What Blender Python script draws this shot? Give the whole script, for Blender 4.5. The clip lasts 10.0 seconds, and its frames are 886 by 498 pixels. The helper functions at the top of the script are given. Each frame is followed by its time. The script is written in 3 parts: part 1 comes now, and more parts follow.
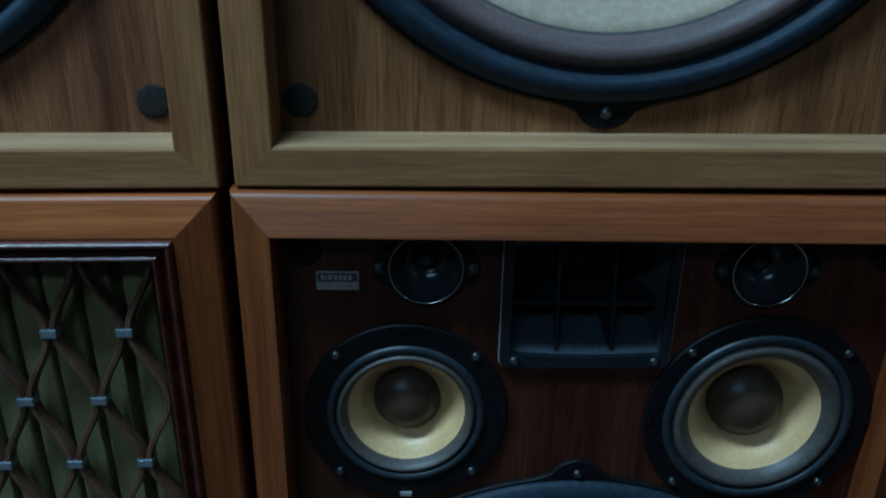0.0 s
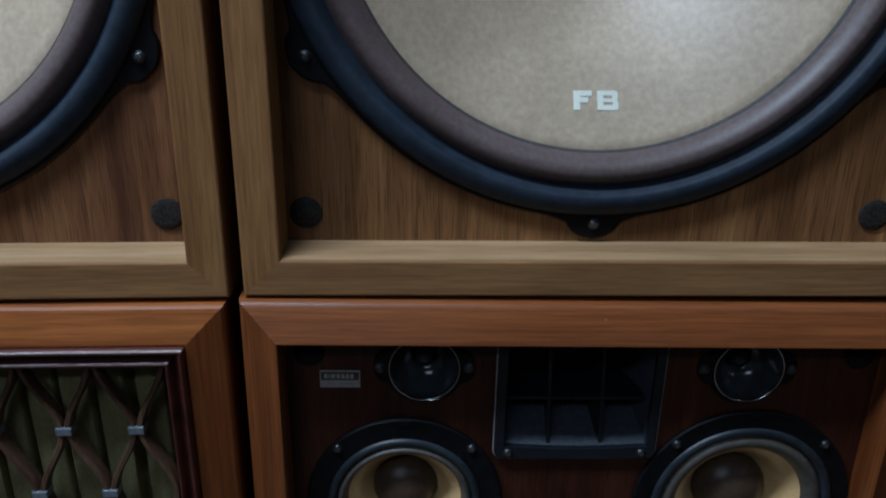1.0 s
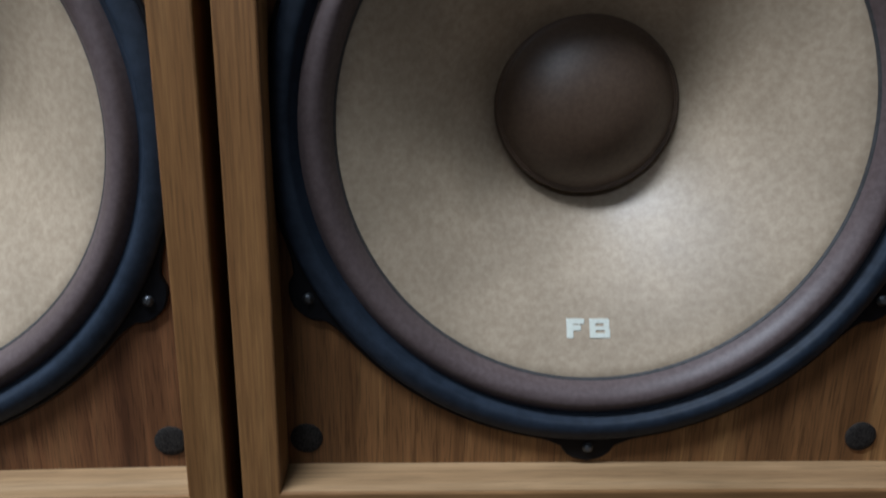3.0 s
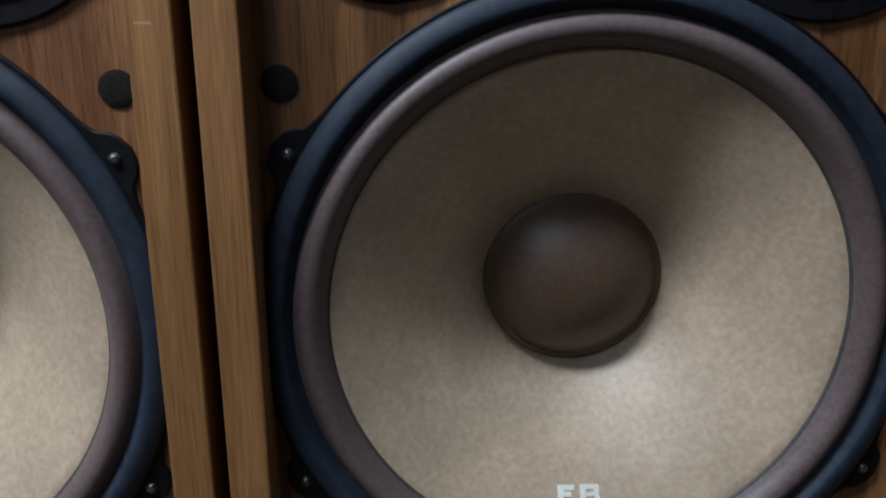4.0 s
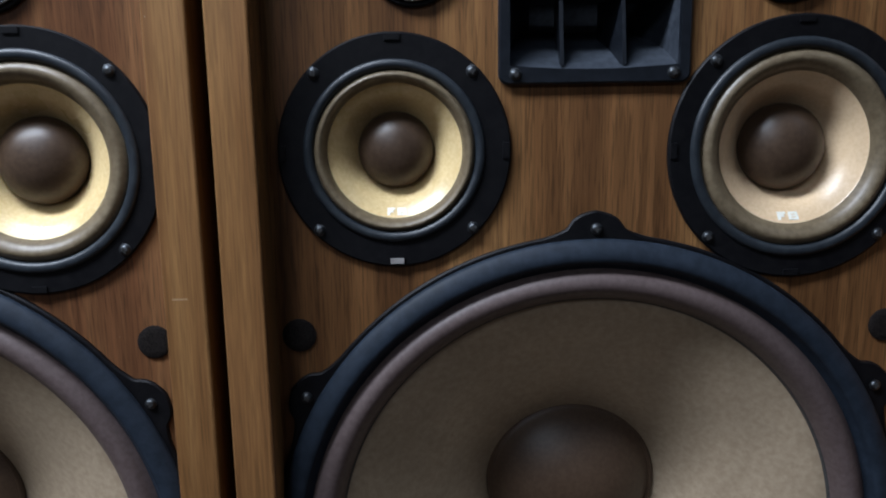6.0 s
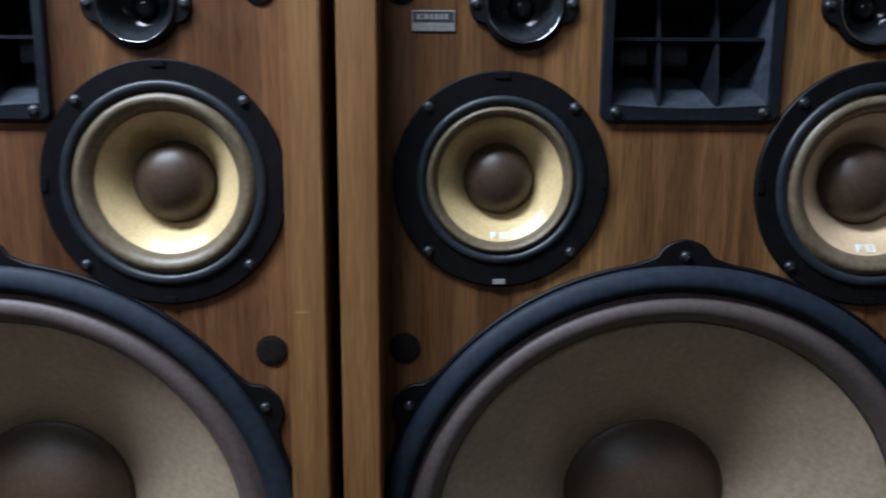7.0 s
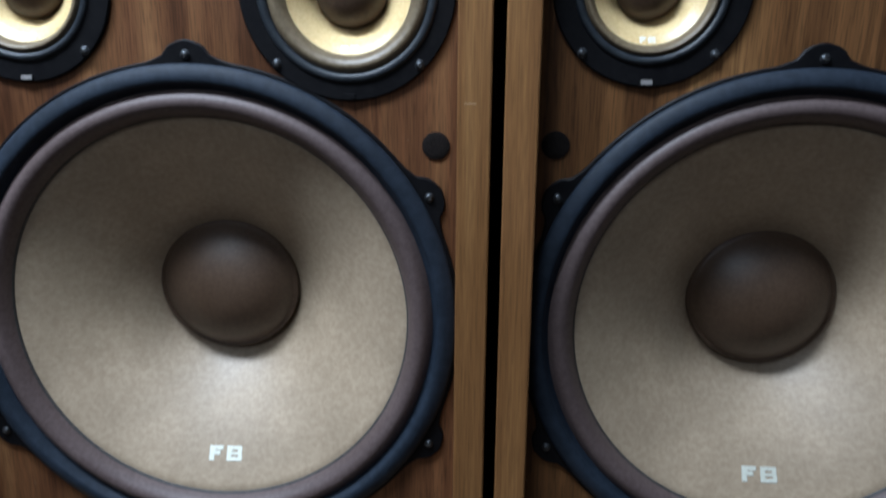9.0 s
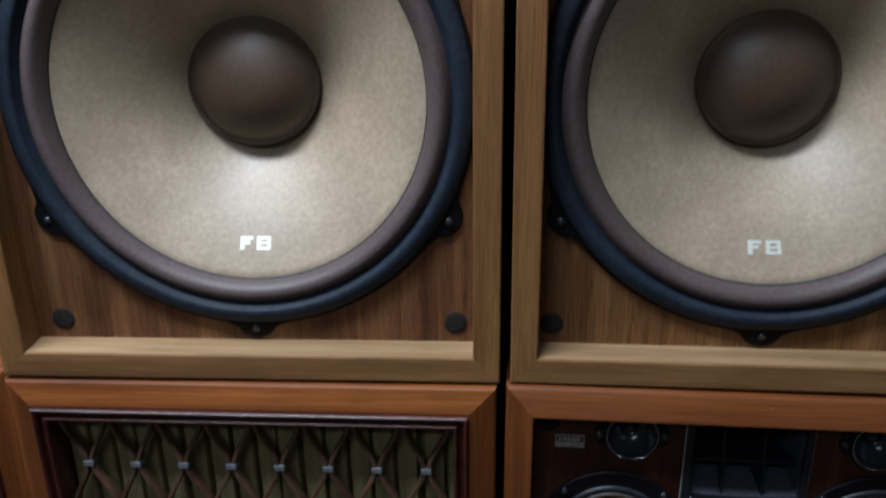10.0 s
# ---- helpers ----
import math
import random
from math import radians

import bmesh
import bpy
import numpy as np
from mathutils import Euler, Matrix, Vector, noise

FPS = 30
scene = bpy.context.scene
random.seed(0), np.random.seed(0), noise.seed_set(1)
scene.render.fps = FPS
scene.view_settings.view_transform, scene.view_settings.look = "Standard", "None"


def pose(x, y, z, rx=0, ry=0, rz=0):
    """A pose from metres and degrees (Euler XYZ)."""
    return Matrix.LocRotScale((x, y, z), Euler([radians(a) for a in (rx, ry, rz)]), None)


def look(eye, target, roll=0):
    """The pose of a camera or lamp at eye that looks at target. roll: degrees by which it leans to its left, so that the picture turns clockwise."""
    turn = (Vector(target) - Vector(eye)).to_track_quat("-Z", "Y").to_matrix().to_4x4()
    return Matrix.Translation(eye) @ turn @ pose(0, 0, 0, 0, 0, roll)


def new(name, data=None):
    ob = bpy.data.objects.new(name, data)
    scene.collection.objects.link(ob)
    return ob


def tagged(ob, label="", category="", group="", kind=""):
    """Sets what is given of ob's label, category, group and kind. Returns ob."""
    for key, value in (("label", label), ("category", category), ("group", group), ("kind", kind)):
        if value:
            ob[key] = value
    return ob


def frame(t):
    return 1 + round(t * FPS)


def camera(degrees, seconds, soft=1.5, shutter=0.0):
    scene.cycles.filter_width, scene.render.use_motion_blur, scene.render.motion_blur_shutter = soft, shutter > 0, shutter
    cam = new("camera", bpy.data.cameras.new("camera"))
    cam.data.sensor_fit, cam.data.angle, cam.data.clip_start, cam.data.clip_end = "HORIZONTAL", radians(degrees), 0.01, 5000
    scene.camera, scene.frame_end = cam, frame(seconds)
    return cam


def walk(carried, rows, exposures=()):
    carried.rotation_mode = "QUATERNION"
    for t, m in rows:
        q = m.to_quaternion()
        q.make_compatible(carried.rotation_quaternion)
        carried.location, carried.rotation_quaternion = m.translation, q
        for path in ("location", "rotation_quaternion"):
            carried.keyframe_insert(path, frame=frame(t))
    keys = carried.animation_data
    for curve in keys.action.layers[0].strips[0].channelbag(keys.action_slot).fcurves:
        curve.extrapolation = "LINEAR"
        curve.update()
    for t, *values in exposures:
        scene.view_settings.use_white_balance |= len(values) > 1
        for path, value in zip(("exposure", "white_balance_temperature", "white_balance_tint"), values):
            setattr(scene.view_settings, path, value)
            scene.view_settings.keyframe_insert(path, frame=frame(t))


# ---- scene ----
cam = camera(58.9, 10.0, soft=1.9, shutter=0.4)
PATH = [
    (0, (0.123, -0.461, 0.794), (0.158, 1.388, 0.031), 0.6),
    (0.5, (0.126, -0.468, 0.817), (0.165, 1.402, 0.11), 0.5),
    (1, (0.119, -0.467, 0.853), (0.174, 1.399, 0.137), 0.8),
    (1.5, (0.119, -0.466, 0.885), (0.167, 1.414, 0.203), 0.8),
    (2, (0.114, -0.457, 0.903), (0.163, 1.436, 0.26), 1.3),
    (2.2, (0.106, -0.45, 0.918), (0.197, 1.439, 0.269), 1.9),
    (3.3, (0.119, -0.445, 0.984), (0.183, 1.479, 0.443), 0.4),
    (3.5, (0.12, -0.442, 1.009), (0.188, 1.485, 0.48), 0.0),
    (4, (0.122, -0.439, 1.057), (0.189, 1.493, 0.544), -0.3),
    (4.5, (0.123, -0.44, 1.074), (0.159, 1.516, 0.658), -1.0),
    (5, (0.124, -0.446, 1.111), (0.16, 1.513, 0.709), -0.9),
    (5.5, (0.129, -0.451, 1.15), (0.171, 1.51, 0.756), -0.9),
    (7, (0.076, -0.493, 1.189), (0.065, 1.476, 0.836), 0.3),
    (7.5, (0.029, -0.517, 1.182), (-0.106, 1.437, 0.78), 0.1),
    (8, (0.022, -0.531, 1.175), (-0.144, 1.415, 0.743), 0.5),
    (8.5, (0.014, -0.548, 1.142), (-0.149, 1.392, 0.686), 0.6),
    (9, (0.015, -0.571, 1.114), (-0.145, 1.35, 0.578), 0.4),
    (9.2, (0.018, -0.583, 1.094), (-0.143, 1.326, 0.52), 0.4),
    (9.5, (0.01, -0.614, 1.046), (-0.123, 1.291, 0.453), 0.1),
    (10, (0.011, -0.638, 0.994), (-0.164, 1.238, 0.324), -0.8),
]
EXPOSURES = [(0.0, -0.40, 4450, -20), (0.5, -0.40, 4850, -12), (1.0, -0.31, 5550, 1), (2.0, -0.14, 5900, 4), (3.5, -0.15, 6200, 7), (5.5, -0.24, 6250, 8), (7.5, -0.31, 5950, 5), (9.0, -0.19, 5900, 4), (10.0, -0.19, 6150, 6)]
walk(cam, [(t, look(eye, target, roll)) for t, eye, target, roll in PATH], EXPOSURES)

# ---- light ----
world = bpy.data.worlds.new("room_air")
scene.world = world
world.use_nodes = True
world.node_tree.nodes["Background"].inputs[0].default_value = (0.75, 0.82, 0.9, 1)
world.node_tree.nodes["Background"].inputs[1].default_value = 0.042


def area(name, m, sx, sy, watts, colour):
    lamp = bpy.data.lights.new(name, "AREA")
    lamp.shape, lamp.size, lamp.size_y, lamp.energy, lamp.color = "RECTANGLE", sx, sy, watts, colour
    ob = new(name, lamp)
    ob.matrix_world = m
    return ob


LAMP = (0.91, 0.98, 1.13)
DAY = (0.78, 0.96, 1.24)
# the DAY lamp is unseen, added for a bluish gleam on the red rail
for x, y, z, size, wide, watts, colour in ((-0.68, -0.51, 2.15, 1.2, 0.24, 53, LAMP), (1.60, -0.64, 2.42, 1.3, 0.10, 2.5, DAY), (-0.75, -2.25, 2.42, 1.2, 0.30, 18, LAMP), (2.4, -1.95, 2.42, 1.2, 0.06, 3, LAMP)):
    area("room_light", look((x, y, z), (x, y + 0.01, 0)), size, wide, watts, colour)


# ---- materials ----
def material(name):
    m = bpy.data.materials.new(name)
    m.use_nodes = True
    nt = m.node_tree
    b = nt.nodes["Principled BSDF"]
    return m, nt, b


def node(nt, kind, **values):
    n = nt.nodes.new(kind)
    for key, v in values.items():
        n.inputs[key.replace("_", " ")].default_value = v
    return n


def mixer(nt, fac, a, b, blend="MIX"):
    n = nt.nodes.new("ShaderNodeMix")
    n.data_type, n.blend_type = "RGBA", blend
    for i, v in ((0, fac), (6, a), (7, b)):
        if isinstance(v, bpy.types.NodeSocket):
            nt.links.new(v, n.inputs[i])
        else:
            n.inputs[i].default_value = v if i == 0 else (*v, 1)
    return n.outputs[2]


def ramp(nt, socket, stops):
    n = nt.nodes.new("ShaderNodeValToRGB")
    els = n.color_ramp.elements
    while len(els) < len(stops):
        els.new(0.5)
    for e, (p, c) in zip(els, stops):
        e.position, e.color = p, (*c, 1) if len(c) == 3 else c
    nt.links.new(socket, n.inputs[0])
    return n.outputs[0]


def grey(v):
    return (v, v, v)


def wood(name, dark, mid, light, axis, rough, coat=0.0, streak=1.0, ring=60, open_pores=0.7, gloss=0.18):
    """Veneer: long fibres along one axis, broad figure, pores and worn spots."""
    m, nt, b = material(name)
    tc = nt.nodes.new("ShaderNodeTexCoord")
    info = nt.nodes.new("ShaderNodeObjectInfo")
    off = nt.nodes.new("ShaderNodeVectorMath")
    off.operation = "MULTIPLY_ADD"
    nt.links.new(info.outputs["Random"], off.inputs[0])
    off.inputs[1].default_value = (3.7, 5.1, 2.3)
    nt.links.new(tc.outputs["Object"], off.inputs[2])
    longs = {"x": (0.03, 1, 1), "z": (1, 1, 0.03)}[axis]

    def stretched(k):
        mp = nt.nodes.new("ShaderNodeMapping")
        mp.inputs["Scale"].default_value = tuple(k * v for v in longs)
        nt.links.new(off.outputs[0], mp.inputs[0])
        return mp.outputs[0]

    figure = node(nt, "ShaderNodeTexNoise", Scale=1.0, Detail=4.0, Roughness=0.55, Distortion=0.35)
    nt.links.new(stretched(ring), figure.inputs[0])
    fibre = node(nt, "ShaderNodeTexNoise", Scale=1.0, Detail=3.0, Roughness=0.6)
    nt.links.new(stretched(ring * 9), fibre.inputs[0])
    pores = node(nt, "ShaderNodeTexNoise", Scale=1.0, Detail=1.0)
    short = nt.nodes.new("ShaderNodeMapping")
    short.inputs["Scale"].default_value = tuple(1050 * (0.045 if v < 1 else 1) for v in longs)
    nt.links.new(off.outputs[0], short.inputs[0])
    nt.links.new(short.outputs[0], pores.inputs[0])
    blot = node(nt, "ShaderNodeTexNoise", Scale=9.0, Detail=2.0)
    nt.links.new(off.outputs[0], blot.inputs[0])
    base = ramp(nt, figure.outputs[0], [(0.30, dark), (0.5, mid), (0.72, light)])
    fine = ramp(nt, fibre.outputs[0], [(0.3, grey(1 - 0.38 * streak)), (0.7, grey(1 + 0.0 * streak))])
    c = mixer(nt, 1.0, base, fine, "MULTIPLY")
    pore = ramp(nt, pores.outputs[0], [(0.33, grey(0.45)), (0.50, grey(1.0))])
    c = mixer(nt, open_pores, c, pore, "MULTIPLY")
    patch = ramp(nt, blot.outputs[0], [(0.35, grey(0.82)), (0.65, grey(1.0))])
    c = mixer(nt, 0.8, c, patch, "MULTIPLY")
    dust = node(nt, "ShaderNodeTexNoise", Scale=420.0, Detail=0.0)
    nt.links.new(off.outputs[0], dust.inputs[0])
    speck = ramp(nt, dust.outputs[0], [(0.90, grey(0.0)), (0.93, grey(0.5))])
    c = mixer(nt, speck, c, (0.40, 0.37, 0.33))
    nt.links.new(c, b.inputs["Base Color"])
    r = ramp(nt, blot.outputs[0], [(0.3, grey(rough - 0.06)), (0.7, grey(rough + 0.08))])
    nt.links.new(r, b.inputs["Roughness"])
    b.inputs["Specular IOR Level"].default_value = 0.32
    b.inputs["Coat Weight"].default_value = coat
    b.inputs["Coat Roughness"].default_value = gloss
    bump = node(nt, "ShaderNodeBump", Strength=0.25, Distance=0.0004)
    nt.links.new(fibre.outputs[0], bump.inputs["Height"])
    nt.links.new(bump.outputs[0], b.inputs["Normal"])
    return m


def speckled(name, a, c, scale, rough, bump=0.15, dist=0.0003, metal=0.0, stretch=(1, 1, 1), big=12.0, spec=0.5, contrast=0.12):
    """A plain surface with fine grain and a broad unevenness."""
    m, nt, b = material(name)
    tc = nt.nodes.new("ShaderNodeTexCoord")
    mp = nt.nodes.new("ShaderNodeMapping")
    mp.inputs["Scale"].default_value = stretch
    nt.links.new(tc.outputs["Object"], mp.inputs[0])
    fine = node(nt, "ShaderNodeTexNoise", Scale=scale, Detail=5.0, Roughness=0.65)
    broad = node(nt, "ShaderNodeTexNoise", Scale=big, Detail=2.0)
    nt.links.new(mp.outputs[0], fine.inputs[0])
    nt.links.new(tc.outputs["Object"], broad.inputs[0])
    col = ramp(nt, fine.outputs[0], [(0.5 - contrast, a), (0.5 + contrast, c)])
    patch = ramp(nt, broad.outputs[0], [(0.35, grey(0.86)), (0.65, grey(1.0))])
    nt.links.new(mixer(nt, 1.0, col, patch, "MULTIPLY"), b.inputs["Base Color"])
    r = ramp(nt, broad.outputs[0], [(0.3, grey(max(0.02, rough - 0.05))), (0.7, grey(rough + 0.06))])
    nt.links.new(r, b.inputs["Roughness"])
    b.inputs["Metallic"].default_value = metal
    b.inputs["Specular IOR Level"].default_value = spec
    if bump:
        bp = node(nt, "ShaderNodeBump", Strength=bump, Distance=dist)
        nt.links.new(fine.outputs[0], bp.inputs["Height"])
        nt.links.new(bp.outputs[0], b.inputs["Normal"])
    return m


BAFFLE = wood("walnut_baffle", (0.104, 0.045, 0.0168), (0.230, 0.108, 0.040), (0.440, 0.236, 0.090), "z", 0.40, ring=34, streak=0.95)
BAFFLE_L = wood("red_walnut_baffle", (0.076, 0.029, 0.013), (0.170, 0.072, 0.030), (0.320, 0.160, 0.066), "z", 0.40, ring=38, streak=0.95)
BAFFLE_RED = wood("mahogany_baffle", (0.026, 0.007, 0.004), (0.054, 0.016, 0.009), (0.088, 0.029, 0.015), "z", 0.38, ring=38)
FRAME_Z = wood("oiled_walnut_upright", (0.185, 0.083, 0.028), (0.275, 0.133, 0.046), (0.350, 0.182, 0.066), "z", 0.46, streak=0.9, ring=80, open_pores=0.3)
FRAME_X = wood("oiled_walnut_rail", (0.182, 0.086, 0.033), (0.262, 0.132, 0.051), (0.340, 0.180, 0.072), "x", 0.46, streak=0.9, ring=80, open_pores=0.3)
RED_Z = wood("red_stained_upright", (0.100, 0.027, 0.007), (0.178, 0.052, 0.013), (0.235, 0.078, 0.021), "z", 0.4, coat=0.1, streak=1.0, open_pores=0.25)
RED_X = wood("red_stained_rail", (0.128, 0.034, 0.0085), (0.228, 0.068, 0.016), (0.302, 0.099, 0.025), "x", 0.48, coat=0.08, streak=1.0, open_pores=0.25)
ORANGE_Z = wood("orange_stained_upright", (0.115, 0.031, 0.0075), (0.205, 0.060, 0.014), (0.27, 0.090, 0.022), "z", 0.4, coat=0.1, streak=1.0, open_pores=0.25)
ORANGE_X = wood("orange_stained_rail", (0.160, 0.043, 0.009), (0.295, 0.088, 0.018), (0.385, 0.127, 0.029), "x", 0.48, coat=0.03, streak=1.0, open_pores=0.25)
# overhead light on the ledge, with some wear, is put into this paler colour
LIT_LEDGE = wood("lit_worn_veneer", (0.25, 0.145, 0.068), (0.37, 0.230, 0.113), (0.46, 0.310, 0.170), "x", 0.5, streak=0.8, ring=55, open_pores=0.3)
MOULD = wood("mahogany_moulding", (0.030, 0.008, 0.006), (0.055, 0.014, 0.010), (0.085, 0.022, 0.014), "x", 0.32, coat=0.3, streak=0.5, open_pores=0.1)
LATTICE = wood("lattice_wood", (0.058, 0.029, 0.017), (0.098, 0.052, 0.031), (0.140, 0.077, 0.048), "z", 0.35, coat=0.3)
PAPER = speckled("woofer_paper", (0.345, 0.260, 0.171), (0.432, 0.338, 0.230), 230, 0.52, bump=0.16, dist=0.0004, big=26, spec=0.9, contrast=0.14)
CAP = speckled("dust_cap", (0.070, 0.040, 0.023), (0.095, 0.058, 0.034), 300, 0.47, bump=0.06, big=20, spec=0.70)
SURROUND = speckled("woofer_surround", (0.084, 0.059, 0.056), (0.110, 0.081, 0.077), 300, 0.50, bump=0.1, spec=0.4)
GASKET = speckled("rubber_gasket", (0.0105, 0.0165, 0.026), (0.0175, 0.026, 0.040), 150, 0.60, bump=0.15, spec=0.26)
RING = speckled("mid_ring", (0.012, 0.016, 0.021), (0.022, 0.028, 0.034), 150, 0.42, bump=0.1)
BLACK = speckled("black_steel", (0.003, 0.003, 0.004), (0.006, 0.006, 0.007), 200, 0.5, bump=0.06, spec=0.16)
CREAM = speckled("mid_cone_paper", (0.70, 0.515, 0.245), (0.78, 0.60, 0.315), 420, 0.30, bump=0.10, big=40)
CREAM_PINK = speckled("pinkish_mid_cone_paper", (0.70, 0.505, 0.305), (0.77, 0.575, 0.365), 420, 0.34, bump=0.10, big=40)
CREAM_AGED = speckled("aged_mid_cone_paper", (0.63, 0.415, 0.180), (0.70, 0.480, 0.232), 420, 0.36, bump=0.10, big=40)
ROLL_TAN = speckled("mid_surround_tan", (0.125, 0.094, 0.056), (0.175, 0.136, 0.084), 250, 0.40)
ROLL_GREY = speckled("mid_surround_grey", (0.050, 0.043, 0.036), (0.075, 0.066, 0.056), 250, 0.5)
MIDCAP = speckled("mid_dome", (0.052, 0.031, 0.019), (0.072, 0.045, 0.028), 300, 0.42, bump=0.06, spec=0.42)
HORN = speckled("horn_plastic", (0.0065, 0.0082, 0.0115), (0.011, 0.0138, 0.019), 180, 0.38, bump=0.06, spec=0.4)
# horn plastic in a lighter colour: light on the throat floor is painted in
LIT_THROAT = speckled("lit_horn_throat", (0.028, 0.034, 0.045), (0.052, 0.062, 0.078), 240, 0.5, bump=0.05, spec=0.5)
STEEL = speckled("screw_steel", (0.055, 0.060, 0.066), (0.13, 0.14, 0.15), 500, 0.42, metal=1.0)
CHROME = speckled("chrome", (0.42, 0.43, 0.44), (0.54, 0.55, 0.56), 100, 0.18, bump=0.0, metal=1.0)
BOWL = speckled("tweeter_bowl", (0.020, 0.023, 0.027), (0.032, 0.036, 0.042), 100, 0.16, bump=0.0, metal=0.0)
SILVER = speckled("pale_foil", (0.80, 0.82, 0.70), (0.90, 0.92, 0.80), 300, 0.34, bump=0.05, metal=0.30)
PRINT = speckled("white_print", (0.86, 0.85, 0.74), (0.94, 0.93, 0.84), 300, 0.35, bump=0.03)
PLATE = speckled("name_plate_metal", (0.34, 0.32, 0.31), (0.44, 0.42, 0.41), 300, 0.38, bump=0.05, metal=0.35)
FELT = speckled("hook_and_loop", (0.006, 0.005, 0.005), (0.021, 0.017, 0.015), 900, 0.95, bump=0.8, dist=0.001, spec=0.1)
FELT_DUSTY = speckled("dusty_hook_and_loop", (0.010, 0.009, 0.008), (0.042, 0.037, 0.032), 900, 0.95, bump=0.8, dist=0.001, spec=0.1)
CLIP = speckled("clip_metal", (0.22, 0.27, 0.33), (0.36, 0.42, 0.48), 300, 0.32, metal=0.8)
CLOTH = speckled("grille_cloth", (0.132, 0.120, 0.050), (0.188, 0.172, 0.076), 900, 0.75, bump=0.3, stretch=(1, 1, 0.3), big=30)
BOARD = speckled("inside_and_gap_shade", (0.02, 0.016, 0.012), (0.035, 0.028, 0.022), 80, 0.9)
PLASTER = speckled("plaster", (0.20, 0.195, 0.185), (0.25, 0.245, 0.235), 60, 0.8, big=2)
FLOOR = wood("floor_boards", (0.05, 0.032, 0.020), (0.09, 0.058, 0.036), (0.13, 0.085, 0.055), "x", 0.45, ring=12)
GREYINK = speckled("grey_ink", (0.26, 0.26, 0.25), (0.32, 0.32, 0.31), 300, 0.5)
DARKINK = speckled("dark_ink", (0.03, 0.03, 0.03), (0.05, 0.05, 0.05), 300, 0.5)


# ---- mesh helpers ----
def link(name, bm, mats, parent=None, label="", smooth=False):
    me = bpy.data.meshes.new(name)
    bmesh.ops.recalc_face_normals(bm, faces=bm.faces)
    bm.to_mesh(me)
    bm.free()
    for mat in (mats if isinstance(mats, (list, tuple)) else [mats]):
        me.materials.append(mat)
    if smooth:
        me.shade_smooth()
        me.set_sharp_from_angle(angle=radians(38))
    ob = new(name, me)
    if parent:
        ob.parent = parent
    if label:
        tagged(ob, label)
    return ob


def part(name, bm, mats, parent, label="", at=None, smooth=False):
    ob = link(name, bm, mats, parent, label, smooth)
    if at is not None:
        ob.matrix_local = at
    return ob


def share(ob, name, parent, at):
    """One more part on the same mesh."""
    o = new(name, ob.data)
    o.parent = parent
    o.matrix_local = at
    return o


def box(x0, x1, y0, y1, z0, z1, bm=None, bevel=0.0, mat=0):
    bm = bm or bmesh.new()
    r = bmesh.ops.create_cube(bm, size=1.0)
    for v in r["verts"]:
        v.co = ((x0 + x1) / 2 + v.co.x * (x1 - x0), (y0 + y1) / 2 + v.co.y * (y1 - y0), (z0 + z1) / 2 + v.co.z * (z1 - z0))
    faces = list({f for v in r["verts"] for f in v.link_faces})
    for f in faces:
        f.material_index = mat
    if bevel:
        edges = list({e for v in r["verts"] for e in v.link_edges})
        bmesh.ops.bevel(bm, geom=edges, offset=bevel, segments=2, affect="EDGES", profile=0.7)
    return bm


def curve_points(pts, n):
    """A smooth line through the points (Catmull-Rom)."""
    out = []
    p = [pts[0], *pts, pts[-1]]
    for i in range(1, len(p) - 2):
        for k in range(n):
            t = k / n
            out.append(tuple(0.5 * (2 * b + (c - a) * t + (2 * a - 5 * b + 4 * c - d) * t * t + (3 * b - a - 3 * c + d) * t ** 3)
                             for a, b, c, d in zip(p[i - 1], p[i], p[i + 1], p[i + 2])))
    out.append(tuple(pts[-1]))
    return out


def lathe(profile, seg=96, bm=None, mat=0, smooth=0):
    """Turns (radius, y) points round the y axis; a radius of 0 closes the end."""
    bm = bm or bmesh.new()
    if smooth:
        profile = curve_points(profile, smooth)
    rows = []
    for r, y in profile:
        if r < 1e-6:
            rows.append([bm.verts.new((0, y, 0))] * seg)
        else:
            rows.append([bm.verts.new((r * math.cos(2 * math.pi * i / seg), y, r * math.sin(2 * math.pi * i / seg))) for i in range(seg)])
    for a, b in zip(rows, rows[1:]):
        for i in range(seg):
            j = (i + 1) % seg
            vs = []
            for v in (a[i], a[j], b[j], b[i]):
                if v not in vs:
                    vs.append(v)
            f = bm.faces.new(vs)
            f.material_index = mat
    return bm


